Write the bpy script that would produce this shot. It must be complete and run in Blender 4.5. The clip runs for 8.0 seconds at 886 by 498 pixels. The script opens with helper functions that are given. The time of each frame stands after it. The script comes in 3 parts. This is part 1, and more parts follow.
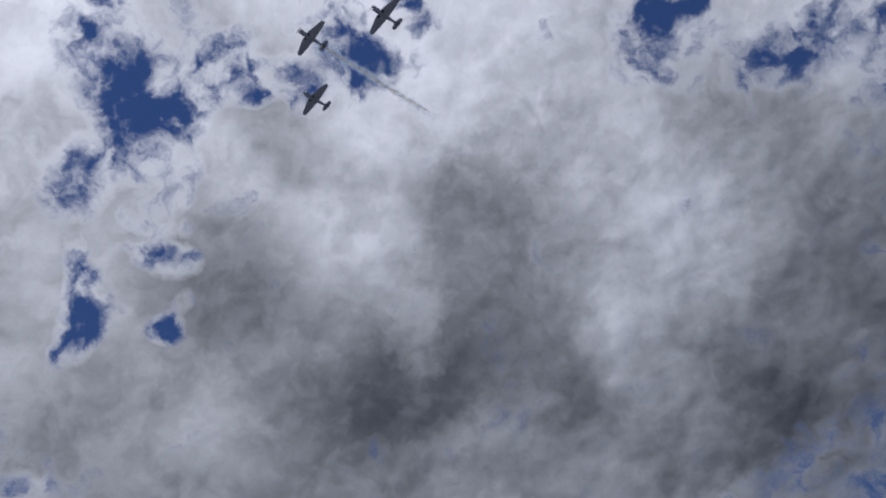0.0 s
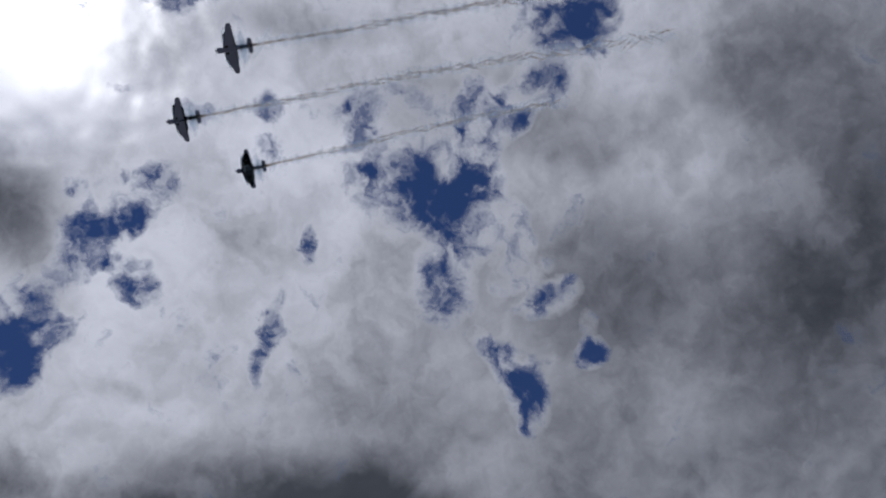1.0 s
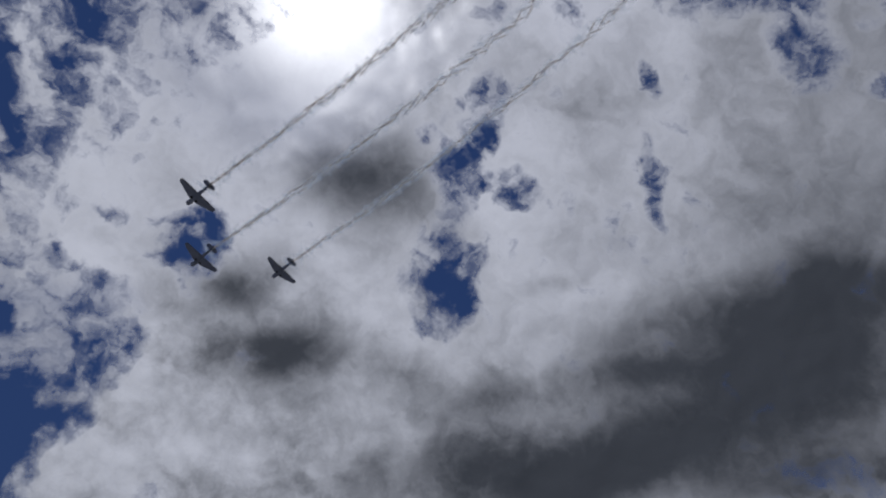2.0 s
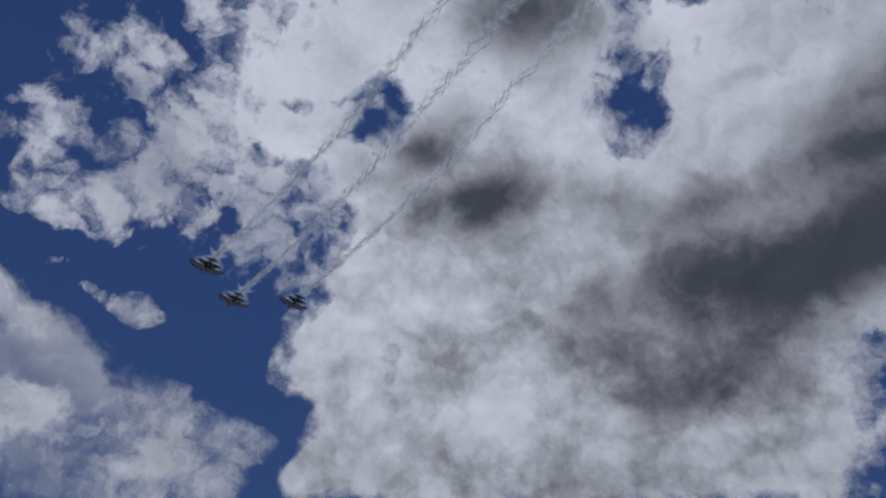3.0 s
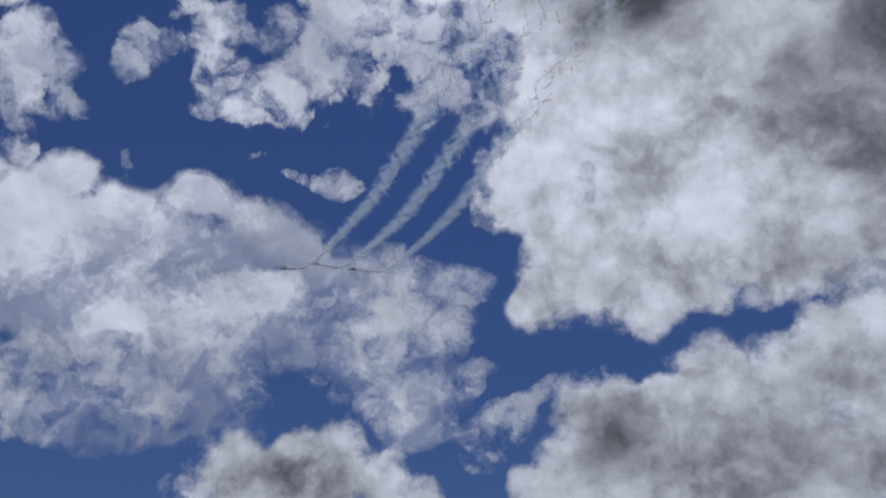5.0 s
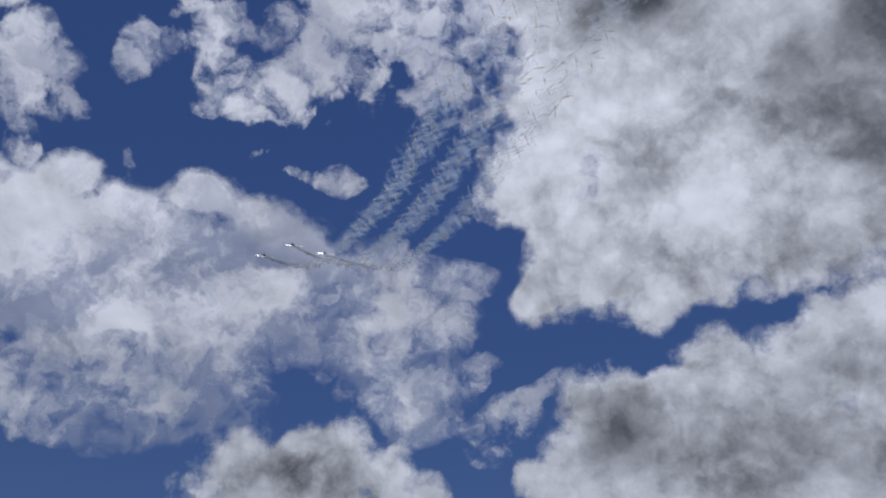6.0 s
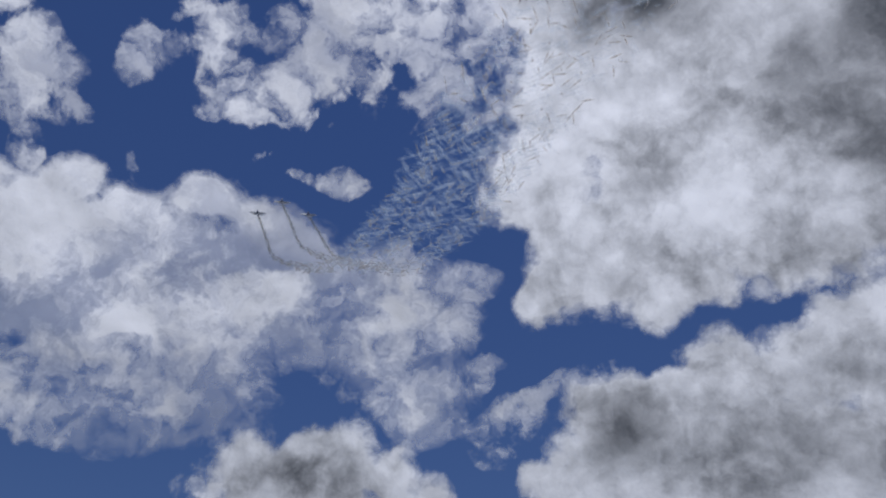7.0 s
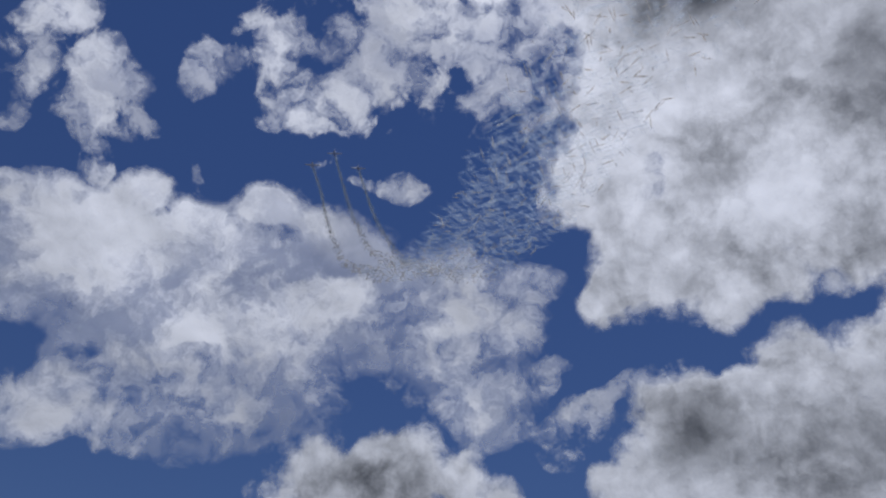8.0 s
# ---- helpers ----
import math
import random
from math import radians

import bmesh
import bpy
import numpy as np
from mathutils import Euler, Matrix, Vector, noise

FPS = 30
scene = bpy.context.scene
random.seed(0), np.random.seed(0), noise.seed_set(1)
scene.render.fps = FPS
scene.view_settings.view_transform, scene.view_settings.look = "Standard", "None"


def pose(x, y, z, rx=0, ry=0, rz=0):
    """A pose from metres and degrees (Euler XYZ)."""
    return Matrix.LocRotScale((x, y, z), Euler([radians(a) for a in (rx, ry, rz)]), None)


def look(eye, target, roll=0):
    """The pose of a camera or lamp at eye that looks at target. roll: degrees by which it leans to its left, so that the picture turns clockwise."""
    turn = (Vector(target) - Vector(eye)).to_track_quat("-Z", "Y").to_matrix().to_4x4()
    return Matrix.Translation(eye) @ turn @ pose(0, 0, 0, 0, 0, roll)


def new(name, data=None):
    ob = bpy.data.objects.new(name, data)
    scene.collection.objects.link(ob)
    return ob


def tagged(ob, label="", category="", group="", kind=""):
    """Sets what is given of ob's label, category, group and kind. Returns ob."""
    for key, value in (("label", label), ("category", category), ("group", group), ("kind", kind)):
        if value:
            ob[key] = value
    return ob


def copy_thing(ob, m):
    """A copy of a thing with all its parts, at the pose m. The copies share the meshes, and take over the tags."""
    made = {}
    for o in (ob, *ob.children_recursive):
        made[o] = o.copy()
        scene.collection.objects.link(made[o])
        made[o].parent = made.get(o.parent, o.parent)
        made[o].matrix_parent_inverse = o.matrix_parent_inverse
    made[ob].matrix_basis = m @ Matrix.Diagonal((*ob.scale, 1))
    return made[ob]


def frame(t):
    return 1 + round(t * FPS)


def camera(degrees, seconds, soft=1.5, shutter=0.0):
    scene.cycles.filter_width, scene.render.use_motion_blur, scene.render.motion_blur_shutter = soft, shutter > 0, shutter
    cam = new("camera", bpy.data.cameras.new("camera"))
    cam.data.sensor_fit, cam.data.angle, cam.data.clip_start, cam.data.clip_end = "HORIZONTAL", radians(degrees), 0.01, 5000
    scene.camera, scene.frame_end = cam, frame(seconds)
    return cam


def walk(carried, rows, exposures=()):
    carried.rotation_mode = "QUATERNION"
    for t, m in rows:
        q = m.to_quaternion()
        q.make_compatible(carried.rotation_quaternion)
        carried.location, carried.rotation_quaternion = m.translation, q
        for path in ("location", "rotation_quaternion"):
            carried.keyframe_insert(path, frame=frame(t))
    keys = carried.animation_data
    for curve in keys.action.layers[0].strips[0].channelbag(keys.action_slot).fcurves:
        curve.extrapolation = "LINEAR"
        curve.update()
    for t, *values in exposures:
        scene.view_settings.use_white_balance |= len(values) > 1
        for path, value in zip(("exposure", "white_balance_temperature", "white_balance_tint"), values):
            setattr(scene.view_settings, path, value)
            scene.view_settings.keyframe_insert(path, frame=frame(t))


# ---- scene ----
# ---- camera ----
cam = camera(53.3, 8.0, soft=2.0)
scene.cycles.transparent_max_bounces = 64
walk(cam, [
    (0.0, pose(0, 0, 1.6, 146.37, 12.86, -114.28)),
    (0.5, pose(0, 0, 1.6, 152.26, 14.06, -93.37)),
    (1.0, pose(0, 0, 1.6, 155.31, 11.59, -69.70)),
    (1.5, pose(0, 0, 1.6, 155.52, 6.02, -51.86)),
    (2.0, pose(0, 0, 1.6, 150.02, 2.13, -35.41)),
    (2.2, pose(0, 0, 1.6, 147.60, 0.64, -31.39)),
    (3.3, pose(0, 0, 1.6, 137.30, -0.63, -14.50)),
    (3.5, pose(0, 0, 1.6, 135.71, -0.14, -12.01)),
    (4.0, pose(0, 0, 1.6, 131.27, -0.52, -4.09)),
    (4.5, pose(0, 0, 1.6, 128.98, -0.81, -1.31)),
    (6.0, pose(0, 0, 1.6, 127.99, -0.08, -0.07)),
    (6.5, pose(0, 0, 1.6, 128.04, 0.01, 0.06)),
    (7.0, pose(0, 0, 1.6, 128.09, 0.04, 0.29)),
    (7.5, pose(0, 0, 1.6, 128.00, -0.16, 0.99)),
    (8.0, pose(0, 0, 1.6, 128.26, -1.14, 4.45)),
], exposures=[(t, stops, 6060 if t < 3 else 6000, 11.5) for t, stops in ((0.0, 0.08), (0.5, -0.08), (1.0, -0.42), (1.5, -0.65), (2.2, -0.7), (3.3, -0.35), (4.0, -0.18), (4.5, -0.13), (8.0, -0.13))])

# ---- sky and sun ----
SUN_AZ, SUN_EL = radians(11.7), radians(74.8)
TO_SUN = Vector((math.sin(SUN_AZ) * math.cos(SUN_EL), math.cos(SUN_AZ) * math.cos(SUN_EL), math.sin(SUN_EL)))
world = bpy.data.worlds.new("daylight")
scene.world = world
world.use_nodes = True
sky = world.node_tree.nodes.new("ShaderNodeTexSky")
sky.sky_type, sky.sun_disc = "NISHITA", False
sky.sun_elevation, sky.sun_rotation = SUN_EL, SUN_AZ
sky.air_density, sky.dust_density, sky.ozone_density = 1.0, 0.0, 1.5
deep = world.node_tree.nodes.new("ShaderNodeHueSaturation")
deep.inputs["Hue"].default_value, deep.inputs["Saturation"].default_value = 0.516, 1.2
world.node_tree.links.new(sky.outputs[0], deep.inputs["Color"])
world.node_tree.links.new(deep.outputs[0], world.node_tree.nodes["Background"].inputs[0])
world.node_tree.nodes["Background"].inputs[1].default_value = 0.046

sun = new("sun", bpy.data.lights.new("sun", "SUN"))
sun.data.energy, sun.data.angle, sun.data.color = 2.9, radians(0.53), (1.0, 0.97, 0.93)
sun.matrix_world = look(TO_SUN * 100, (0, 0, 0))


# ---- materials ----
class Nodes:
    """Short forms for building a node material."""

    def __init__(self, name):
        self.mat = bpy.data.materials.new(name)
        self.mat.use_nodes = True
        self.tree = self.mat.node_tree
        self.tree.nodes.clear()
        self.out = self.tree.nodes.new("ShaderNodeOutputMaterial")

    def add(self, kind, *ins, **props):
        node = self.tree.nodes.new("ShaderNode" + kind)
        if "operation" in props:
            node.operation = props["operation"]
        if "interpolation_type" in props:
            node.interpolation_type = props["interpolation_type"]
        if "attribute_name" in props:
            node.attribute_name = props["attribute_name"]
        if "feature" in props:
            node.feature = props["feature"]
        if "data_type" in props:
            node.data_type = props["data_type"]
        for slot, value in enumerate(ins):
            self.set(node.inputs[slot], value)
        return node

    def set(self, socket, value):
        if value is None:
            return
        if isinstance(value, bpy.types.NodeSocket):
            self.tree.links.new(value, socket)
        else:
            socket.default_value = value

    def math(self, op, a, b=None, c=None):
        return self.add("Math", a, b, c, operation=op).outputs[0]

    def step(self, value, low, high, to_low=0.0, to_high=1.0):
        return self.add("MapRange", value, low, high, to_low, to_high, interpolation_type="SMOOTHSTEP").outputs[0]

    def noise(self, where, scale, detail=4.0, rough=0.55, warp=0.0):
        return self.add("TexNoise", where, None, scale, detail, rough, None, None, warp).outputs[0]

    def bump(self, height, strength, distance):
        node = self.tree.nodes.new("ShaderNodeBump")
        self.set(node.inputs["Height"], height)
        self.set(node.inputs["Strength"], strength)
        self.set(node.inputs["Distance"], distance)
        return node.outputs[0]

    def finish(self, shader):
        self.tree.links.new(shader, self.out.inputs[0])
        return self.mat


def cloud_material():
    """Water droplets in sunlight from above; painted light and shade set what passes."""
    n = Nodes("cloud")
    way = n.add("VectorMath", n.add("NewGeometry").outputs[0], operation="NORMALIZE").outputs[0]
    cover, depth, sun_opening, ragged, soft, haze, base, knob, grain = [
        n.add("Attribute", attribute_name=key).outputs[2]
        for key in ("cover", "depth", "sun_opening", "ragged", "soft", "haze", "bulk", "knob", "grain")]

    def bent_by(scale, reach):
        push = n.add("VectorMath", n.add("TexNoise", way, None, scale, 4.0, 0.6).outputs[1], (0.5, 0.5, 0.5), operation="SUBTRACT").outputs[0]
        return n.add("VectorMath", way, n.add("VectorMath", push, (reach, reach, reach), operation="MULTIPLY").outputs[0], operation="ADD").outputs[0]

    curled, rolled = bent_by(16.0, 0.09), bent_by(30.0, 0.03)
    billow = n.math("SUBTRACT", n.noise(curled, 13.0, 7.0, 0.54), 0.5)
    fine = n.math("SUBTRACT", n.noise(curled, 42.0, 5.0, 0.5), 0.5)
    heads = n.add("TexVoronoi", rolled, None, 26.0, 3.0, 0.55, 2.1, feature="SMOOTH_F1")
    heads.inputs["Smoothness"].default_value = 0.3
    crease = n.math("SUBTRACT", heads.outputs[0], 0.8)
    mixed = n.math("MULTIPLY_ADD", billow, 0.62, n.math("MULTIPLY", fine, 0.38))
    level = n.math("ADD", n.math("MULTIPLY_ADD", cover, 1.6, -0.3), n.math("MULTIPLY", n.math("MAXIMUM", n.math("SUBTRACT", cover, 0.82), 0.0), 4.0))
    level = n.math("SUBTRACT", level, n.math("MULTIPLY", n.math("MAXIMUM", n.math("SUBTRACT", 0.2, cover), 0.0), 6.0))
    value = n.math("SUBTRACT", n.math("MULTIPLY_ADD", mixed, ragged, level), n.math("MULTIPLY", crease, knob))
    alpha = n.step(n.math("DIVIDE", n.math("SUBTRACT", value, 0.5), soft), -1.0, 1.0)
    # broad, hazy parts let the blue through
    streak = n.noise(curled, 11.0, 7.0, 0.6)
    thin = n.math("MULTIPLY", haze, n.step(streak, 0.40, 0.60, 0.9, 0.0))
    alpha = n.math("MULTIPLY", alpha, n.math("SUBTRACT", 1.0, thin))
    # opacity cut around the sun, an added opening for its light
    alpha = n.math("MULTIPLY", alpha, n.math("MULTIPLY_ADD", sun_opening, -0.6, 1.0))
    # painted shade for optical depth: placed hollows, billows and creases darken, the rim pales
    swell = n.math("SUBTRACT", n.noise(curled, 6.0, 4.0, 0.5), 0.5)
    lumps = n.math("ADD", n.math("MULTIPLY", swell, 0.9), n.math("ADD", n.math("MULTIPLY", mixed, 0.9), n.math("MULTIPLY", n.math("MULTIPLY", crease, knob), 0.45)))
    lumps = n.math("MULTIPLY", n.math("MULTIPLY", lumps, grain), n.step(depth, 0.1, 0.5, 1.0, 0.4))
    rim = n.step(n.math("MULTIPLY_ADD", mixed, 2.0, level), 0.4, 1.5, 0.45, 1.0)
    uneven = n.math("MULTIPLY_ADD", n.math("MULTIPLY_ADD", swell, 1.4, mixed), n.math("MULTIPLY_ADD", knob, 0.8, 0.45), 1.0)
    body = n.math("ADD", n.math("ADD", lumps, base), n.math("MULTIPLY", n.math("MULTIPLY", depth, uneven), rim))
    thick = n.step(body, -0.1, 1.0)
    cloud_tone = n.add("Mix", thick, None, None, None, None, None, (0.86, 0.86, 0.87, 1), (0.08, 0.086, 0.095, 1), data_type="RGBA")
    lit = n.add("BsdfTranslucent", cloud_tone.outputs[2], n.bump(billow, 0.12, 60.0))
    ahead = n.add("BsdfRefraction", (1, 1, 1, 1), 0.58, 1.33)
    # forward scatter, raised around the sun to strengthen its glare
    drops = n.add("MixShader", n.math("MULTIPLY_ADD", sun_opening, 0.012, n.step(thick, 0.0, 0.9, 0.03, 0.008)), lit.outputs[0], ahead.outputs[0])
    shader = n.add("MixShader", alpha, n.add("BsdfTransparent").outputs[0], drops.outputs[0])
    return n.finish(shader.outputs[0])


CLOUD = cloud_material()
# traits of the kinds of cloud: how ragged, how soft at the rim, how hazy, how deep, how knobbly, how uneven inside
DECKED, HEAPED, TORN = (8.5, 0.90, 0.0, 0.12, 0.0, 0.95), (2.2, 0.45, 0.0, 0.10, 0.65, 1.15), (9.0, 0.95, 0.40, 0.10, 0.1, 0.9)
HAZY, MOUNDED = (6.0, 0.90, 0.70, 0.10, 0.0, 1.0), (3.4, 0.55, 0.35, 0.10, 0.4, 0.9)


def paint_material(name, color, rough=0.4, metal=0.0, wear=0.15):
    n = Nodes(name)
    where = n.add("TexCoord").outputs[3]
    stain = n.noise(where, 1.6, 5.0, 0.6)
    grain = n.noise(where, 22.0, 3.0, 0.5)
    tone = n.math("MULTIPLY_ADD", n.math("SUBTRACT", stain, 0.5), wear * 2, 1.0)
    col = n.add("VectorMath", color, tone, operation="SCALE")
    n.tree.links.new(tone, col.inputs[3])
    shader = n.add("BsdfPrincipled")
    n.set(shader.inputs["Base Color"], col.outputs[0])
    n.set(shader.inputs["Roughness"], n.step(grain, 0.2, 0.8, rough * 0.8, rough * 1.25))
    n.set(shader.inputs["Metallic"], metal)
    n.set(shader.inputs["Normal"], n.bump(grain, 0.15, 0.01))
    return n.finish(shader.outputs[0])


# both body paints are blued to stand for haze over the aeroplanes
PAINT_TOP = paint_material("hazed_grey_paint", (0.29, 0.30, 0.37), 0.28)
PAINT_HAZED = paint_material("haze_blue_paint", (0.29, 0.31, 0.43), 0.45)
METAL = paint_material("engine_metal", (0.25, 0.25, 0.26), 0.4, 0.9)
RUBBER = paint_material("tyre_rubber", (0.03, 0.03, 0.03), 0.8)
GLAZING = paint_material("canopy_glazing", (0.03, 0.04, 0.05), 0.08)


def smoke_material(name, scale, detail, dense, low, high, glow, tint, pale):
    """Fine oil smoke: it scatters the blue and passes light with a warm tint."""
    n = Nodes(name)
    where = n.add("TexCoord").outputs[3]
    own = n.add("ObjectInfo").outputs[5]
    where = n.add("VectorMath", where, n.add("CombineXYZ", n.math("MULTIPLY", own, 40.0), n.math("MULTIPLY", own, 23.0), own).outputs[0], operation="ADD").outputs[0]
    shade = n.noise(where, scale, detail, 0.6, 0.6)
    body = n.add("Mix", shade, None, None, None, None, None, pale, (0.93, 0.95, 0.97, 1), data_type="RGBA")
    lit = n.add("MixShader", 0.8, n.add("BsdfDiffuse", body.outputs[2]).outputs[0], n.add("BsdfTranslucent", body.outputs[2]).outputs[0])
    warm = n.add("BsdfTransparent", tint)
    fade = n.add("Attribute", attribute_name="fade").outputs[2]
    alpha = n.math("MULTIPLY", n.step(shade, low, high), n.math("MULTIPLY", fade, dense))
    grains = n.add("MixShader", glow, warm.outputs[0], lit.outputs[0])
    return n.finish(n.add("MixShader", alpha, n.add("BsdfTransparent").outputs[0], grains.outputs[0]).outputs[0])


SMOKE = smoke_material("display_smoke", 0.7, 4.0, 0.36, 0.26, 0.75, 0.50, (0.62, 0.45, 0.28, 1), (0.82, 0.85, 0.88, 1))
SMOKE_HAZE = smoke_material("spread_smoke", 0.22, 2.0, 0.17, 0.18, 0.70, 0.7, (0.96, 0.88, 0.76, 1), (0.50, 0.72, 0.98, 1))


# unseen ground, greyed so its bounced light leaves the aeroplanes neutral
def ground_material():
    n = Nodes("grey_ground")
    where = n.add("TexCoord").outputs[3]
    patch, blade = n.noise(where, 0.02, 4.0), n.noise(where, 6.0, 4.0)
    tone = n.add("Mix", n.math("MULTIPLY_ADD", blade, 0.5, n.math("MULTIPLY", patch, 0.5)), None, None, None, None, None,
                 (0.12, 0.125, 0.11, 1), (0.22, 0.22, 0.21, 1), data_type="RGBA")
    shader = n.add("BsdfPrincipled", tone.outputs[2])
    n.set(shader.inputs["Roughness"], 0.9)
    n.set(shader.inputs["Normal"], n.bump(blade, 0.6, 0.05))
    return n.finish(shader.outputs[0])


GREY_GROUND = ground_material()


# ---- building helpers ----
def mesh_of(name, bm, *mats, smooth=True):
    mesh = bpy.data.meshes.new(name)
    bm.normal_update()
    bm.to_mesh(mesh)
    bm.free()
    for m in mats:
        mesh.materials.append(m)
    if smooth:
        mesh.shade_smooth()
    return mesh


def part(name, bm, material, parent, label="", smooth=True):
    ob = new(name, mesh_of(name, bm, material, smooth=smooth))
    ob.parent = parent
    return tagged(ob, label)


def loft(bm, rings, close_ends=True):
    """Skin over rings of equally many points."""
    loops = [[bm.verts.new(p) for p in ring] for ring in rings]
    count = len(loops[0])
    for a, b in zip(loops, loops[1:]):
        for i in range(count):
            j = (i + 1) % count
            bm.faces.new((a[i], a[j], b[j], b[i]))
    if close_ends:
        bm.faces.new(loops[0][::-1])
        bm.faces.new(loops[-1])
    bmesh.ops.recalc_face_normals(bm, faces=bm.faces)
    return bm


def oval(y, z, half_w, half_h, count=18, square=1.0):
    ring = []
    for i in range(count):
        a = 2 * math.pi * i / count
        c, s = math.cos(a), math.sin(a)
        ring.append((half_w * math.copysign(abs(c) ** square, c), y, z + half_h * math.copysign(abs(s) ** square, s)))
    return ring


def aerofoil(x, y_front, y_back, z, thick, upright=False):
    """A closed wing section of twelve points."""
    chord = y_front - y_back
    ring = []
    for u, h in ((0, 0), (0.04, 0.55), (0.15, 0.9), (0.35, 1.0), (0.65, 0.62), (0.9, 0.2), (1, 0.02),
                 (0.9, -0.1), (0.65, -0.3), (0.35, -0.5), (0.15, -0.5), (0.04, -0.35)):
        p = (x, y_front - u * chord, z + h * thick)
        ring.append((p[2] - z, p[1], x) if upright else p)
    return ring


# ---- ground ----
# never in view: closes the scene below and throws light upward
def build_ground():
    bm = bmesh.new()
    rings = [0.0, 20, 60, 200, 700, 1800, 4500]
    centre = bm.verts.new((0, 0, 0))
    last = None
    for r in rings[1:]:
        loop = [bm.verts.new((r * math.cos(2 * math.pi * i / 48), r * math.sin(2 * math.pi * i / 48), 0)) for i in range(48)]
        for i in range(48):
            j = (i + 1) % 48
            bm.faces.new((centre, loop[i], loop[j]) if last is None else (last[i], loop[i], loop[j], last[j]))
        last = loop
    ob = new("ground", mesh_of("ground", bm, GREY_GROUND, smooth=False))
    tagged(ob, "wide flat unseen ground, neutral grey, bouncing light up", "ground", kind="structure")


build_ground()

# ---- clouds ----
# Rows: azimuth, elevation, half width, half height, lean (degrees) and weight of one billow.
DECK = [
    (139.0, 52.2, 36.4, 21.9, -27, 1.00), (118.2, 59.2, 33.0, 20.5, -28, 1.00), (93.3, 62.9, 33.0, 20.5, -26, 1.00),
    (109.9, 35.4, 17.5, 10.7, -35, 1.00), (64.8, 64.8, 31.2, 20.5, -14, 1.00), (49.8, 64.4, 31.6, 15.6, -14, 1.00),
    (55.2, 48.6, 24.3, 10.5, -16, 1.00), (-9.0, 56.2, 1.4, 5.0, 38, 0.60), (-20.5, 62.9, 2.7, 2.2, 52, 0.75),
]
HOLES_A = [
    (168.1, 58.6, 1.8, 1.4, -54, 0.82), (171.2, 56.9, 1.9, 0.6, -57, 0.80), (172.5, 50.6, 2.7, 1.7, -35, 0.75),
    (177.5, 49.6, 1.8, 1.7, -61, 0.70), (166.0, 55.4, 3.5, 2.4, -51, 0.30), (92.3, 42.3, 1.2, 0.7, 5, 0.70),
    (109.8, 67.9, 2.4, 1.3, -11, 0.62), (114.5, 66.7, 1.1, 0.8, -5, 0.75), (93.3, 50.4, 0.5, 0.6, 8, 0.60),
    (143.5, 68.9, 2.0, 1.3, -61, 0.78), (134.4, 72.4, 0.9, 1.8, -43, 0.60), (91.7, 73.3, 1.6, 1.2, -34, 0.35),
    (111.6, 69.6, 1.9, 1.1, -22, 0.45), (115.6, 66.8, 1.2, 0.7, -11, 0.75), (54.5, 74.4, 1.4, 1.0, 13, 0.40),
    (70.1, 74.9, 0.8, 0.9, 19, 0.35),
]
HOLES_B = [
    (59.2, 67.7, 0.9, 0.6, 27, 0.30), (67.8, 60.9, 0.7, 1.9, -27, 0.35), (102.3, 61.5, 1.1, 1.7, -4, 0.55),
    (100.2, 58.8, 1.9, 0.8, -13, 0.50), (98.8, 68.7, 2.2, 1.5, -41, 0.72), (89.3, 67.5, 1.5, 0.7, -22, 0.45),
    (100.2, 63.5, 0.9, 1.8, -17, 0.62), (130.5, 68.7, 3.1, 2.1, -61, 0.86), (122.5, 67.3, 1.8, 1.9, -53, 0.84),
    (113.0, 68.4, 2.6, 1.4, -30, 0.68), (99.4, 71.6, 4.7, 1.5, -32, 0.42), (92.2, 69.0, 2.9, 2.2, -35, 0.86),
    (95.6, 65.5, 3.7, 2.2, -73, 0.88), (100.9, 65.7, 2.2, 2.4, -33, 0.85), (105.7, 67.1, 1.1, 1.5, -37, 0.75),
    (102.4, 61.1, 0.9, 2.6, -39, 0.50),
]
HOLES_C = [
    (91.4, 60.9, 1.8, 2.3, -24, 0.82), (101.8, 56.7, 1.8, 1.0, -21, 0.82), (100.0, 59.9, 1.3, 1.5, -32, 0.45),
    (102.8, 52.7, 0.9, 0.9, -34, 0.82), (94.8, 52.7, 1.1, 2.4, 3, 0.85), (93.1, 55.7, 1.8, 0.7, -71, 0.50),
    (66.7, 59.4, 0.5, 1.9, -14, 0.72), (74.0, 66.1, 0.6, 1.4, -14, 0.55), (70.1, 57.1, 0.6, 1.6, -17, 0.25),
    (103.8, 54.2, 0.7, 0.6, -35, 0.30), (49.3, 69.5, 1.4, 1.2, 0, 0.75), (44.0, 66.0, 1.4, 2.6, -41, 0.84),
    (41.1, 62.6, 1.1, 3.4, -13, 0.62), (40.2, 60.4, 1.8, 2.1, -13, 0.84), (37.5, 58.0, 1.4, 2.1, -16, 0.82),
    (36.5, 55.4, 0.7, 0.6, 9, 0.70),
]
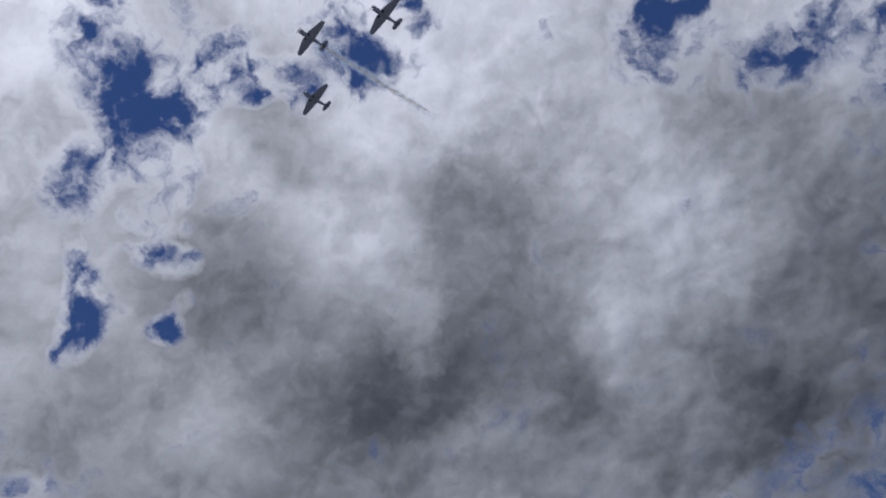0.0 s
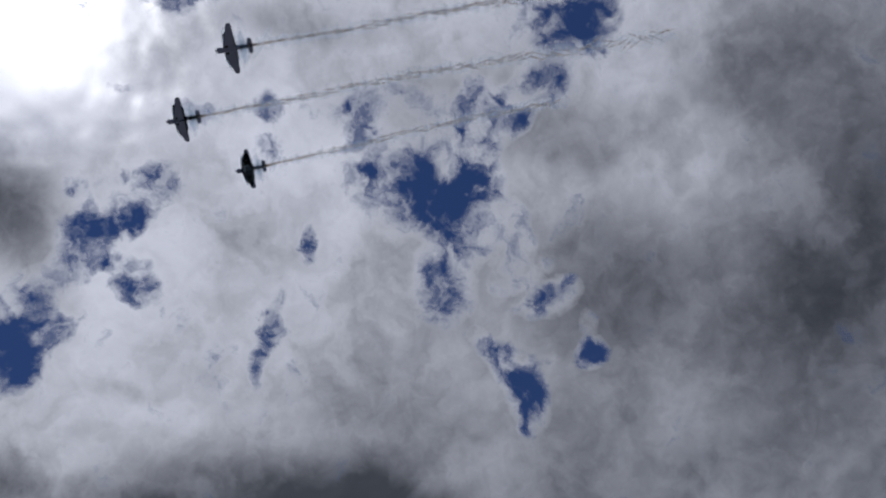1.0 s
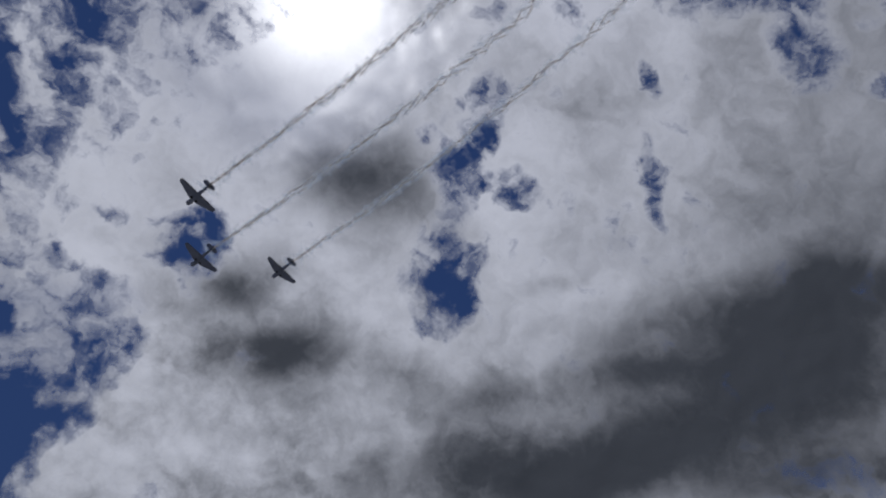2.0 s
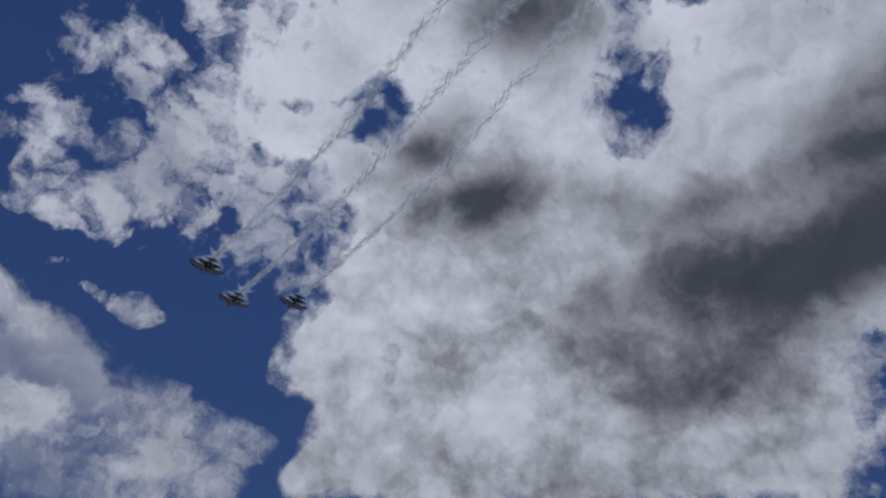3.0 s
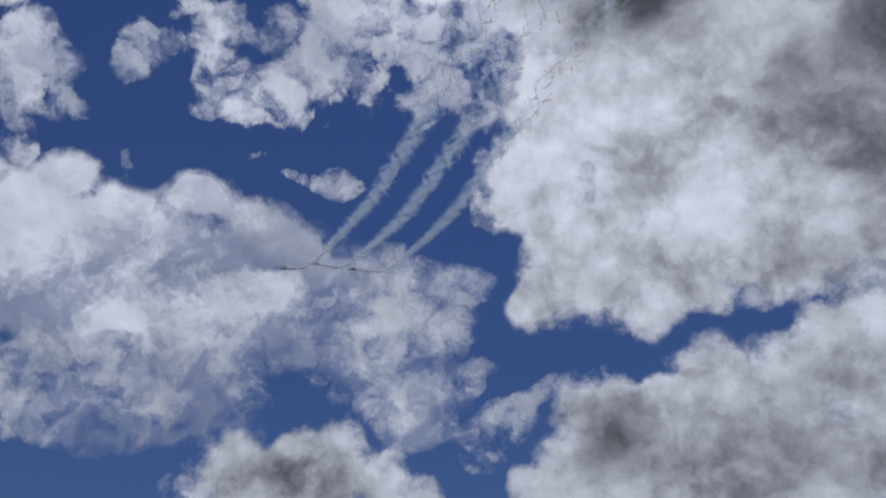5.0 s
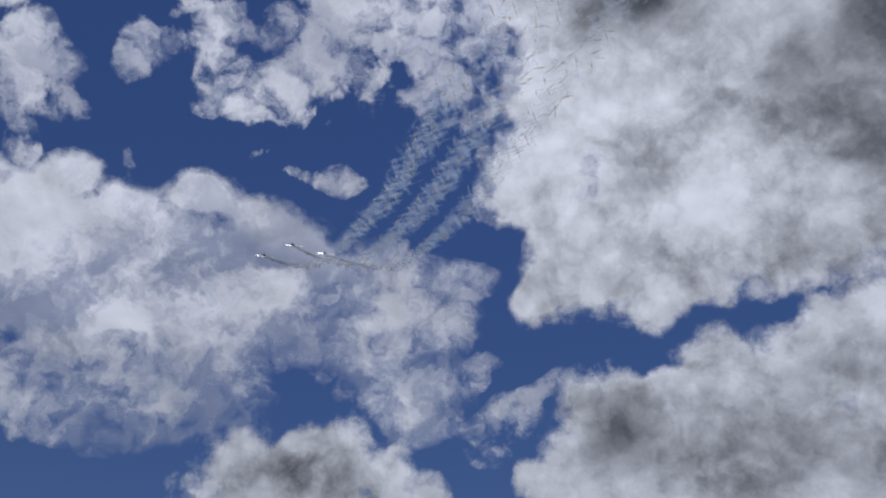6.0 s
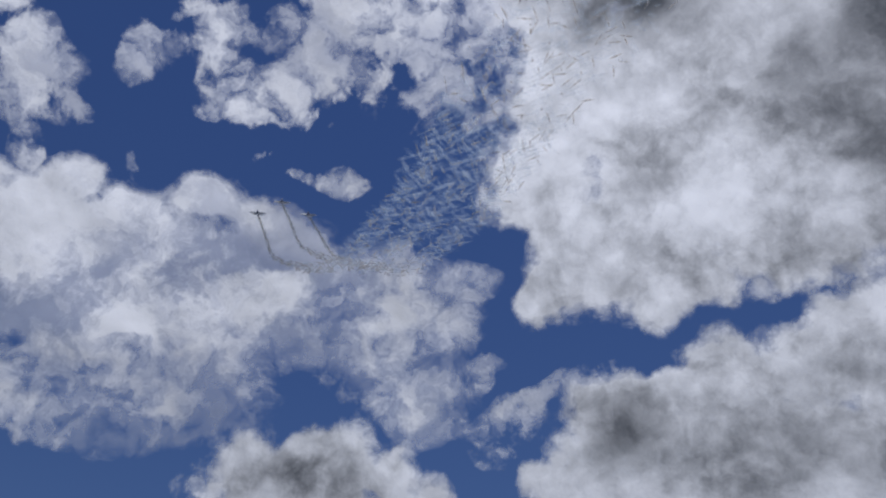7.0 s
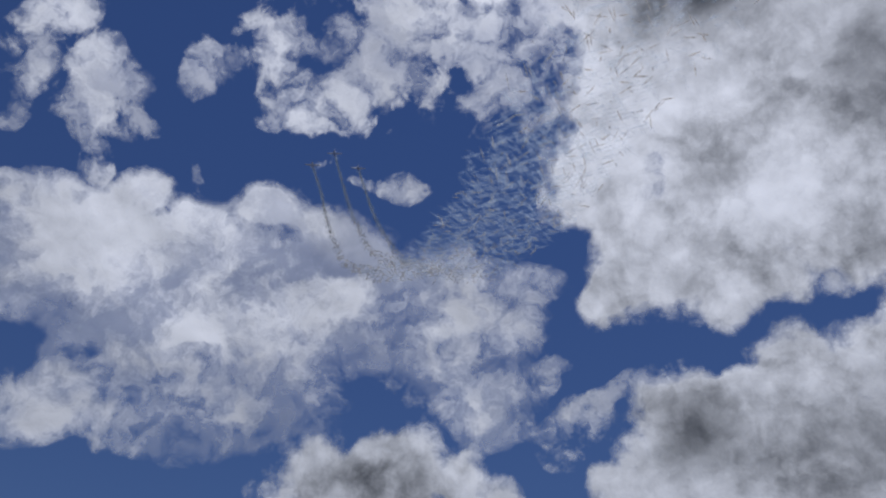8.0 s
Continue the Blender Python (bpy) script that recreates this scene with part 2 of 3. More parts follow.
HOLES_D = [
    (51.2, 62.4, 1.7, 0.8, -22, 0.80), (46.8, 63.9, 1.7, 0.6, 2, 0.50), (42.0, 68.4, 2.1, 0.9, 27, 0.40),
    (54.7, 74.3, 0.6, 0.9, -4, 0.50), (9.1, 59.1, 1.0, 1.6, 36, 0.50), (10.6, 57.2, 0.8, 0.9, 34, 0.50),
    (34.4, 57.7, 1.1, 1.2, 12, 0.40), (56.6, 61.7, 0.6, 1.3, -7, 0.30), (60.1, 58.6, 1.7, 1.7, -10, 0.15),
    (70.0, 56.5, 0.9, 1.7, -18, 0.20), (92.2, 40.4, 1.7, 0.9, -33, 0.60), (7.0, 56.9, 1.8, 1.5, 23, 0.80),
    (-17.5, 59.1, 1.0, 3.4, 48, 0.80), (-7.9, 53.0, 1.6, 1.2, 36, 0.80), (-3.2, 51.7, 0.8, 0.6, 31, 0.70),
    (-4.2, 49.1, 0.9, 2.3, 31, 0.80),
]
HOLES_E = [
    (-3.7, 54.0, 0.7, 0.6, 32, 0.60), (6.6, 51.3, 1.9, 1.1, 43, 0.75), (4.5, 49.5, 1.3, 1.8, 23, 0.80),
    (-17.9, 64.0, 1.5, 2.0, 89, 0.25), (-8.7, 65.5, 0.8, 2.3, 56, 0.25), (54.8, 74.5, 0.7, 0.7, -19, 0.60),
    (-12.7, 62.1, 2.2, 0.8, -5, 0.25), (-11.7, 56.7, 1.8, 0.8, 19, 0.25), (1.4, 51.0, 1.5, 1.0, 26, 0.25),
    (-7.9, 55.1, 1.1, 1.2, 37, 0.25), (38.5, 57.1, 1.7, 2.3, -23, 0.80), (35.0, 57.9, 1.2, 1.0, -20, 0.35),
    (7.0, 57.4, 1.8, 1.5, 4, 0.75), (8.3, 59.4, 1.1, 1.2, 3, 0.40),
]
MASS_A = [
    (26.4, 46.2, 11.7, 10.1, -20, 1.00), (11.0, 49.5, 3.0, 4.9, -8, 1.00), (8.7, 42.9, 3.2, 3.3, -6, 1.00),
    (10.0, 38.4, 2.5, 2.2, -6, 1.00), (7.6, 35.1, 1.8, 1.9, -4, 1.00), (12.4, 36.3, 4.6, 3.1, -7, 1.00),
    (17.8, 34.9, 3.8, 3.0, -10, 1.00), (27.3, 37.0, 6.3, 4.5, -9, 1.00), (36.4, 37.8, 6.7, 6.1, -13, 1.00),
    (12.9, 51.7, 2.8, 2.7, -10, 1.00), (7.6, 46.6, 1.6, 1.4, -6, 1.00), (17.1, 39.4, 4.8, 3.9, -11, 1.00),
    (35.2, 43.7, 14.1, 11.6, -16, 1.00), (19.2, 55.3, 5.4, 3.2, -6, 1.00), (25.9, 56.6, 7.0, 3.2, -12, 1.00),
    (7.3, 41.6, 2.7, 2.7, 3, 1.00),
]
MASS_B = [
    (8.2, 35.5, 2.3, 2.1, 2, 1.00), (10.6, 47.2, 3.3, 4.0, 1, 1.00), (42.6, 35.8, 6.1, 4.5, -3, 1.00),
    (10.5, 45.4, 3.6, 3.1, 17, 1.00), (7.8, 42.6, 2.6, 2.2, 18, 1.00), (13.1, 49.1, 4.0, 3.1, 16, 1.00),
    (33.3, 47.8, 14.3, 6.3, 0, 1.00),
]
MASS_GAPS = [
    (6.1, 38.6, 1.0, 1.5, -4, 0.80), (4.4, 38.4, 1.1, 2.6, -3, 0.70), (4.8, 36.1, 1.1, 1.1, -3, 0.60),
    (22.4, 31.9, 3.0, 0.6, 0, 0.60), (21.0, 31.2, 3.6, 0.6, -3, 0.70), (27.6, 31.8, 1.9, 0.4, 11, 0.40),
]
TOPS = [
    (-3.8, 59.1, 3.8, 2.4, 14, 1.00), (3.0, 59.8, 4.2, 2.1, 8, 1.00), (14.3, 59.4, 5.0, 2.4, -2, 1.00),
    (23.4, 59.6, 4.6, 2.4, -10, 1.00), (45.1, 54.8, 4.8, 2.6, -28, 1.00), (0.0, 55.7, 3.5, 2.0, -10, 1.00),
    (-7.8, 56.1, 1.7, 2.1, -24, 0.80), (-3.8, 53.8, 2.5, 1.6, -7, 0.70),
]
SHREDS_A = [
    (-27.7, 47.1, 1.3, 1.4, -0, 0.74), (-24.5, 48.2, 1.7, 0.7, 19, 0.60), (-19.2, 50.5, 2.4, 1.7, 15, 0.70),
    (-20.6, 48.1, 2.0, 1.0, -5, 0.66), (-18.8, 46.5, 2.1, 1.5, 14, 0.74), (-21.3, 45.0, 0.7, 0.8, 15, 0.66),
    (-14.7, 47.7, 1.8, 2.1, 40, 0.68), (-12.5, 45.8, 0.8, 0.6, 9, 0.64), (-9.5, 47.1, 0.5, 0.3, 7, 0.59),
    (-14.3, 50.5, 2.1, 1.7, 11, 0.60), (-10.3, 50.1, 1.3, 1.7, 8, 0.58), (-13.0, 52.4, 4.2, 1.4, 10, 0.66),
    (-5.6, 52.8, 3.9, 1.2, 4, 0.64), (-3.7, 51.2, 2.1, 1.4, 3, 0.62), (-0.3, 51.4, 2.5, 2.4, 0, 0.72),
    (1.6, 48.4, 2.3, 1.5, -11, 0.76),
]
SHREDS_B = [
    (-1.9, 47.2, 1.7, 0.8, 11, 0.60), (4.8, 50.6, 1.8, 2.1, -4, 0.60), (3.8, 53.1, 2.8, 1.4, -3, 0.70),
    (5.1, 47.4, 1.1, 1.4, -4, 0.44), (-6.4, 49.8, 2.1, 0.4, -5, 0.39), (-21.8, 51.4, 2.0, 0.8, 17, 0.60),
    (-21.5, 55.0, 1.9, 2.5, 67, 0.70), (-17.2, 54.0, 2.3, 1.5, -7, 0.66), (-24.6, 55.1, 1.6, 1.3, 31, 0.64),
]
CORNER = [
    (-39.1, 43.3, 2.4, 1.4, 15, 0.65), (-35.8, 42.2, 2.2, 0.8, 1, 0.61), (-41.5, 45.2, 1.7, 1.6, 29, 0.63),
    (-32.9, 42.2, 1.6, 0.5, -1, 0.55), (-36.4, 46.0, 1.1, 1.2, 25, 0.55), (-40.5, 47.3, 2.1, 0.8, 29, 0.59),
    (-40.1, 41.1, 1.2, 0.7, 26, 0.49), (-36.1, 45.0, 1.4, 1.6, 27, 0.67), (-33.6, 44.5, 1.5, 1.2, -2, 0.67),
    (-35.3, 42.8, 1.5, 1.0, 9, 0.61), (-31.7, 42.9, 1.4, 0.5, -15, 0.59), (-35.4, 41.3, 0.9, 0.8, 25, 0.55),
    (-33.9, 39.5, 1.2, 1.2, 23, 0.55), (-25.9, 40.9, 0.6, 1.2, 38, 0.25), (-33.5, 40.8, 0.6, 0.5, 23, 0.39),
    (-26.1, 47.4, 1.8, 0.9, 30, 0.39),
]
WISPS = [
    (-9.7, 42.4, 1.6, 0.8, 2, 0.52), (-8.4, 42.0, 1.2, 0.7, 6, 0.54), (-12.6, 42.5, 0.8, 0.4, 9, 0.30),
    (-16.3, 42.9, 0.6, 0.2, 11, 0.34),
]
BROAD_TOPS = [
    (-29.9, 38.8, 1.8, 1.5, 20, 0.98), (-32.5, 37.0, 2.4, 1.5, 21, 1.00), (-25.5, 37.8, 2.9, 1.7, 16, 1.00),
    (-19.9, 39.6, 2.9, 1.6, 13, 1.00), (-14.7, 38.8, 2.7, 1.6, -16, 1.00), (-10.4, 37.6, 2.5, 1.3, -19, 0.92),
    (-28.9, 35.9, 6.3, 2.4, 18, 1.00),
]
BROAD_A = [
    (-36.6, 34.0, 6.6, 3.3, 20, 1.00), (-37.2, 37.1, 2.7, 1.0, 22, 0.80), (-36.2, 31.4, 3.6, 2.0, 19, 0.85),
    (-32.3, 24.9, 4.5, 1.9, 14, 0.72), (-30.2, 28.1, 3.2, 2.0, 14, 0.70), (-27.3, 34.9, 10.1, 3.7, 16, 1.00),
    (-15.9, 35.9, 7.7, 2.9, 9, 1.00), (-6.2, 36.5, 5.5, 1.5, -1, 0.85), (0.2, 36.2, 3.3, 1.2, -10, 0.80),
    (-27.7, 30.6, 7.4, 3.0, 15, 0.92), (-19.3, 32.2, 6.8, 3.5, 0, 0.90), (-9.8, 33.3, 6.5, 3.2, -5, 0.82),
    (-2.0, 33.3, 4.0, 2.9, 1, 0.74), (-26.6, 26.0, 5.3, 1.9, 2, 0.72), (-20.0, 27.2, 4.0, 2.7, -1, 0.70),
    (-14.9, 28.5, 3.1, 3.1, -13, 0.70),
]
BROAD_B = [
    (-6.5, 30.3, 4.0, 1.8, -12, 0.72), (-1.9, 28.6, 3.3, 2.5, 1, 0.72), (2.7, 30.0, 1.2, 0.5, 9, 0.72),
    (-22.1, 24.1, 4.8, 0.9, 9, 0.60), (-1.8, 26.1, 2.1, 1.1, 20, 0.60),
]
BROAD_GAPS = [
    (-34.6, 28.4, 2.0, 1.7, 17, 0.90), (-31.3, 28.1, 1.6, 0.7, 14, 0.50), (-29.7, 21.1, 9.1, 1.5, 11, 0.85),
    (-30.0, 28.3, 0.9, 0.8, 15, 0.60), (-9.3, 29.3, 2.0, 0.9, -5, 0.60), (-11.5, 27.4, 1.3, 1.4, 5, 0.55),
    (-19.7, 29.3, 1.0, 1.7, 31, 0.30), (-15.2, 30.6, 1.0, 1.4, 8, 0.30), (-7.7, 34.0, 3.3, 0.6, 9, 0.34),
    (-3.7, 32.2, 2.2, 0.5, 22, 0.30), (-17.9, 26.4, 0.7, 1.7, 8, 0.45), (-23.8, 30.0, 1.9, 0.7, 12, 0.25),
    (-9.6, 31.9, 2.1, 0.6, 20, 0.30), (1.4, 27.9, 1.1, 0.8, -1, 0.50), (3.7, 33.3, 1.5, 2.2, -2, 0.35),
    (-28.7, 26.3, 1.2, 0.5, 14, 0.30),
]
LOW = [
    (12.4, 27.2, 3.6, 2.8, -6, 1.00), (10.5, 23.0, 4.0, 3.7, -4, 1.00), (15.8, 27.7, 2.4, 1.9, -8, 1.00),
    (20.2, 28.1, 3.6, 3.3, -10, 1.00), (25.8, 28.2, 3.1, 2.8, -13, 1.00), (29.6, 28.7, 4.2, 3.7, 1, 1.00),
    (21.1, 22.9, 10.4, 4.9, -9, 1.00), (34.0, 26.2, 6.5, 6.9, -17, 1.00), (6.7, 23.2, 1.7, 1.7, -3, 0.80),
]
LOW_LINK = [
    (4.6, 26.9, 2.2, 1.2, 13, 0.68), (2.9, 25.2, 1.6, 0.9, -1, 0.60), (7.4, 28.8, 2.2, 0.6, 21, 0.58),
    (0.6, 26.5, 1.4, 0.8, -0, 0.50), (1.8, 29.0, 1.4, 0.6, 9, 0.50),
]
HEAP = [
    (-13.6, 23.7, 2.1, 2.2, 6, 1.00), (-7.6, 24.3, 3.0, 2.5, 3, 1.00), (-10.6, 22.0, 5.8, 3.2, 4, 1.00),
    (-3.7, 23.3, 1.8, 1.7, 1, 1.00), (-3.4, 25.1, 0.5, 0.5, 1, 0.80), (-0.8, 22.6, 1.4, 0.9, -19, 0.80),
    (-10.4, 24.7, 2.1, 1.2, 4, 0.90),
]
# shaded parts of the clouds, painted into their colour by direction
DARK_A = [
    (163.6, 51.8, 12.6, 3.8, -49, 0.30), (128.1, 44.6, 20.2, 9.9, -19, 0.49), (150.6, 34.5, 11.9, 9.9, -33, 0.53),
    (163.1, 41.1, 6.7, 8.7, -45, 0.46), (137.6, 53.8, 8.8, 4.0, -41, 0.33), (156.5, 48.4, 12.8, 4.9, -41, 0.25),
    (158.3, 60.5, 6.0, 2.8, -64, 0.25), (94.7, 43.2, 6.7, 1.6, 4, 0.12), (114.2, 58.5, 2.1, 1.4, -7, 0.24),
    (110.3, 37.9, 9.6, 3.8, -36, 0.42), (124.7, 45.7, 7.2, 16.0, -52, 0.58), (111.2, 46.6, 4.9, 10.3, -50, 0.34),
    (133.2, 56.2, 4.8, 5.1, -62, 0.42), (49.7, 51.4, 9.9, 1.9, 8, 0.46), (74.8, 51.0, 7.0, 2.4, -11, 0.42),
    (107.5, 42.6, 11.3, 4.0, -36, 0.34),
]
DARK_B = [
    (109.5, 52.0, 4.8, 7.1, -39, 0.24), (32.4, 64.8, 2.0, 3.5, 30, 0.64), (77.7, 79.8, 5.5, 1.2, -10, 0.39),
    (123.0, 60.8, 3.8, 3.2, -53, 0.30), (40.0, 76.1, 2.3, 2.0, 26, 0.24), (99.1, 52.1, 8.2, 12.9, -44, 0.63),
    (81.4, 53.3, 11.1, 3.5, -28, 0.36), (93.8, 58.5, 6.8, 7.8, -40, 0.39), (114.4, 66.9, 8.6, 3.7, -62, 0.47),
    (63.8, 60.5, 7.3, 4.4, -13, 0.17), (22.2, 52.1, 4.0, 1.8, 21, 0.77), (27.2, 64.4, 3.8, 2.9, -1, 0.69),
    (74.6, 49.5, 13.8, 2.7, -21, 0.76), (55.5, 50.1, 11.3, 1.7, -7, 0.69), (110.7, 54.4, 4.5, 5.0, -56, 0.58),
    (97.0, 47.0, 5.4, 5.0, -62, 0.41),
]
DARK_C = [
    (15.2, 56.0, 4.5, 2.0, 29, 0.47), (-8.4, 72.1, 3.4, 1.8, 58, 0.50), (114.8, 63.1, 3.9, 1.7, -62, 0.48),
    (51.6, 57.0, 2.2, 0.7, -3, 0.28), (69.2, 39.4, 9.4, 2.8, -25, 0.72), (82.5, 55.3, 7.4, 6.7, -42, 0.30),
    (66.7, 67.4, 7.0, 3.2, -30, 0.19), (25.0, 64.9, 4.4, 2.2, 29, 0.69), (20.3, 52.0, 3.9, 2.3, 11, 0.46),
    (28.6, 50.9, 4.3, 2.2, 4, 0.34), (69.4, 47.0, 9.6, 4.3, -12, 0.91), (53.6, 45.3, 13.8, 3.4, -7, 0.91),
    (79.4, 49.1, 4.5, 2.3, -37, 0.62), (38.6, 47.3, 7.2, 2.8, -4, 0.62), (15.7, 55.8, 2.1, 1.6, 15, 0.55),
    (22.2, 51.8, 3.6, 2.4, -8, 0.36),
]
DARK_D = [
    (16.8, 41.8, 2.4, 2.4, -3, 0.42), (42.5, 42.3, 5.3, 5.1, -21, 0.56), (48.6, 45.4, 3.9, 6.6, -28, 0.56),
    (36.4, 38.8, 5.2, 2.1, -16, 0.46), (30.3, 34.6, 5.0, 1.5, -10, 0.40), (32.8, 52.1, 4.5, 1.3, -17, 0.36),
    (16.1, 56.9, 2.0, 1.8, -3, 0.24), (33.6, 42.2, 3.4, 2.1, -15, 0.40), (18.2, 42.1, 2.9, 2.3, -13, 0.34),
    (20.1, 50.0, 3.7, 2.0, -16, 0.26), (33.0, 44.3, 3.9, 3.3, -24, 0.30), (12.4, 25.6, 3.0, 2.6, -5, 0.62),
    (23.4, 23.6, 4.9, 2.6, -10, 0.42), (27.7, 27.4, 2.7, 1.6, -14, 0.30), (-10.2, 23.5, 3.1, 1.2, 4, 0.30),
    (-5.6, 23.5, 2.1, 1.2, 2, 0.30),
]
DARK_E = [
    (-27.2, 27.9, 3.4, 1.5, 13, 0.22), (31.3, 36.9, 3.0, 2.0, -20, 0.24), (23.3, 36.4, 4.3, 2.1, -14, 0.20),
    (-20.0, 35.3, 4.1, 1.4, 12, 0.16), (18.4, 25.3, 2.0, 3.4, -8, 0.20), (-10.2, 36.5, 4.3, 1.1, 6, 0.12),
]
# lit and glowing parts, painted by clearing the dark tone
BRIGHT = [
    (143.4, 45.4, 1.3, 3.0, -30, 0.50), (122.4, 58.3, 2.9, 2.5, -14, 0.50), (93.9, 55.4, 6.3, 10.2, 10, 0.30),
    (33.3, 48.5, 2.2, 1.3, 0, 0.40), (23.3, 67.0, 1.1, 0.7, 10, 0.40), (10.5, 45.4, 2.9, 2.6, 17, 0.40),
    (35.3, 48.9, 1.2, 2.1, -18, 0.50), (11.1, 45.4, 3.7, 4.0, 1, 0.60), (20.5, 45.4, 2.0, 2.4, -6, 0.50),
    (10.8, 35.8, 3.6, 2.1, 1, 0.60), (34.9, 55.2, 7.5, 1.2, -19, 0.50), (9.1, 51.0, 1.4, 3.8, -7, 0.60),
    (20.6, 45.3, 2.0, 1.5, -15, 0.50), (25.7, 45.6, 1.6, 3.4, -19, 0.40), (15.4, 29.3, 3.4, 0.6, -3, 0.60),
]
CLOUDS = [
    ("cloud_deck", "broad grey and white cloud deck veiling the sun, with ragged blue gaps", DECKED, DECK),
    ("cumulus_cloud", "tall white cumulus with dark grey shaded hollows", HEAPED, MASS_A + MASS_B),
    ("cumulus_cloud", "bright white cloud top with torn edges", DECKED, TOPS),
    ("torn_cloud", "ragged white cloud shreds against deep blue sky", TORN, SHREDS_A + SHREDS_B),
    ("torn_cloud", "loose white cloud patches, thin and frayed", TORN, CORNER),
    ("cloud_wisp", "small faint isolated wisp of white cloud", TORN, WISPS),
    ("broad_cloud", "long white cloud with a bright rounded upper edge", MOUNDED, BROAD_TOPS),
    ("broad_cloud", "wide soft white cloud thinning into streaks", HAZY, BROAD_A + BROAD_B),
    ("cumulus_cloud", "low heaped cumulus with bright rim and grey core", HEAPED, LOW),
    ("cloud_wisp", "thin hazy strip of cloud between two cumulus clouds", TORN, LOW_LINK),
    ("cumulus_cloud", "small round-topped white cumulus heap", HEAPED, HEAP),
]
# gaps open only the clouds they belong to; DARK is cloud shade painted in
OPENINGS = {"cloud_deck": HOLES_A + HOLES_B + HOLES_C + HOLES_D + HOLES_E, "tall": MASS_GAPS, "wide": BROAD_GAPS}
DARK = DARK_A + DARK_B + DARK_C + DARK_D + DARK_E


def lattice(p, seed):
    """Smooth random values in -1 to 1 at the points p."""
    cell = np.floor(p).astype(np.int64)
    u = p - cell
    u = u * u * (3 - 2 * u)
    total = np.zeros(len(p))
    for corner in range(8):
        o = np.array([corner & 1, corner >> 1 & 1, corner >> 2 & 1])
        c = cell + o
        h = (c[:, 0] * 73856093 ^ c[:, 1] * 19349663 ^ c[:, 2] * 83492791 ^ seed * 2654435761) & 0xFFFFFFFF
        h = (h ^ h >> 15) * 2246822519 & 0xFFFFFFFF
        h = (h ^ h >> 13) * 3266489917 & 0xFFFFFFFF
        w = np.prod(np.where(o, u, 1 - u), axis=1)
        total += w * ((h & 0xFFFF) / 32767.5 - 1)
    return total


def billows(p, scale, octaves, seed):
    total, gain = np.zeros(len(p)), 1.0
    for k in range(octaves):
        total += gain * lattice(p * scale * 2 ** k + 17.3 * k, seed + k)
        gain *= 0.5
    return total


def spread(ways, rows):
    """How far each direction lies inside the billows of a list."""
    total = np.zeros(len(ways))
    for az, el, half_w, half_h, lean, weight in rows:
        a, e, g = radians(az), radians(el), radians(lean)
        at = np.array([math.sin(a) * math.cos(e), math.cos(a) * math.cos(e), math.sin(e)])
        east = np.array([math.cos(a), -math.sin(a), 0.0])
        up = np.array([-math.sin(a) * math.sin(e), -math.cos(a) * math.sin(e), math.cos(e)])
        ax, ay = math.cos(g) * east + math.sin(g) * up, math.cos(g) * up - math.sin(g) * east
        facing = ways @ at
        r = np.hypot(ways @ ax / math.tan(radians(half_w)), ways @ ay / math.tan(radians(half_h))) / np.maximum(facing, 0.2)
        s = np.clip((1.6 - r) / 1.2, 0, 1)
        total += (weight * s * s * (3 - 2 * s) * (facing > 0.2)) ** 5
    return np.minimum(total ** 0.2, 1.0)


def shade(ways, rows):
    """Soft-edged patches of painted tone, dark and bright, weighed along each direction."""
    total = np.zeros(len(ways))
    for az, el, half_w, half_h, lean, weight in rows:
        a, e, g = radians(az), radians(el), radians(lean)
        at = np.array([math.sin(a) * math.cos(e), math.cos(a) * math.cos(e), math.sin(e)])
        east = np.array([math.cos(a), -math.sin(a), 0.0])
        up = np.array([-math.sin(a) * math.sin(e), -math.cos(a) * math.sin(e), math.cos(e)])
        ax, ay = math.cos(g) * east + math.sin(g) * up, math.cos(g) * up - math.sin(g) * east
        facing = ways @ at
        square = ((ways @ ax / math.tan(radians(half_w))) ** 2 + (ways @ ay / math.tan(radians(half_h))) ** 2) / np.maximum(facing, 0.2) ** 2
        total += (weight * np.exp(-0.75 * square) * (facing > 0.2)) ** 3
    return np.minimum(np.cbrt(total), 1.0)


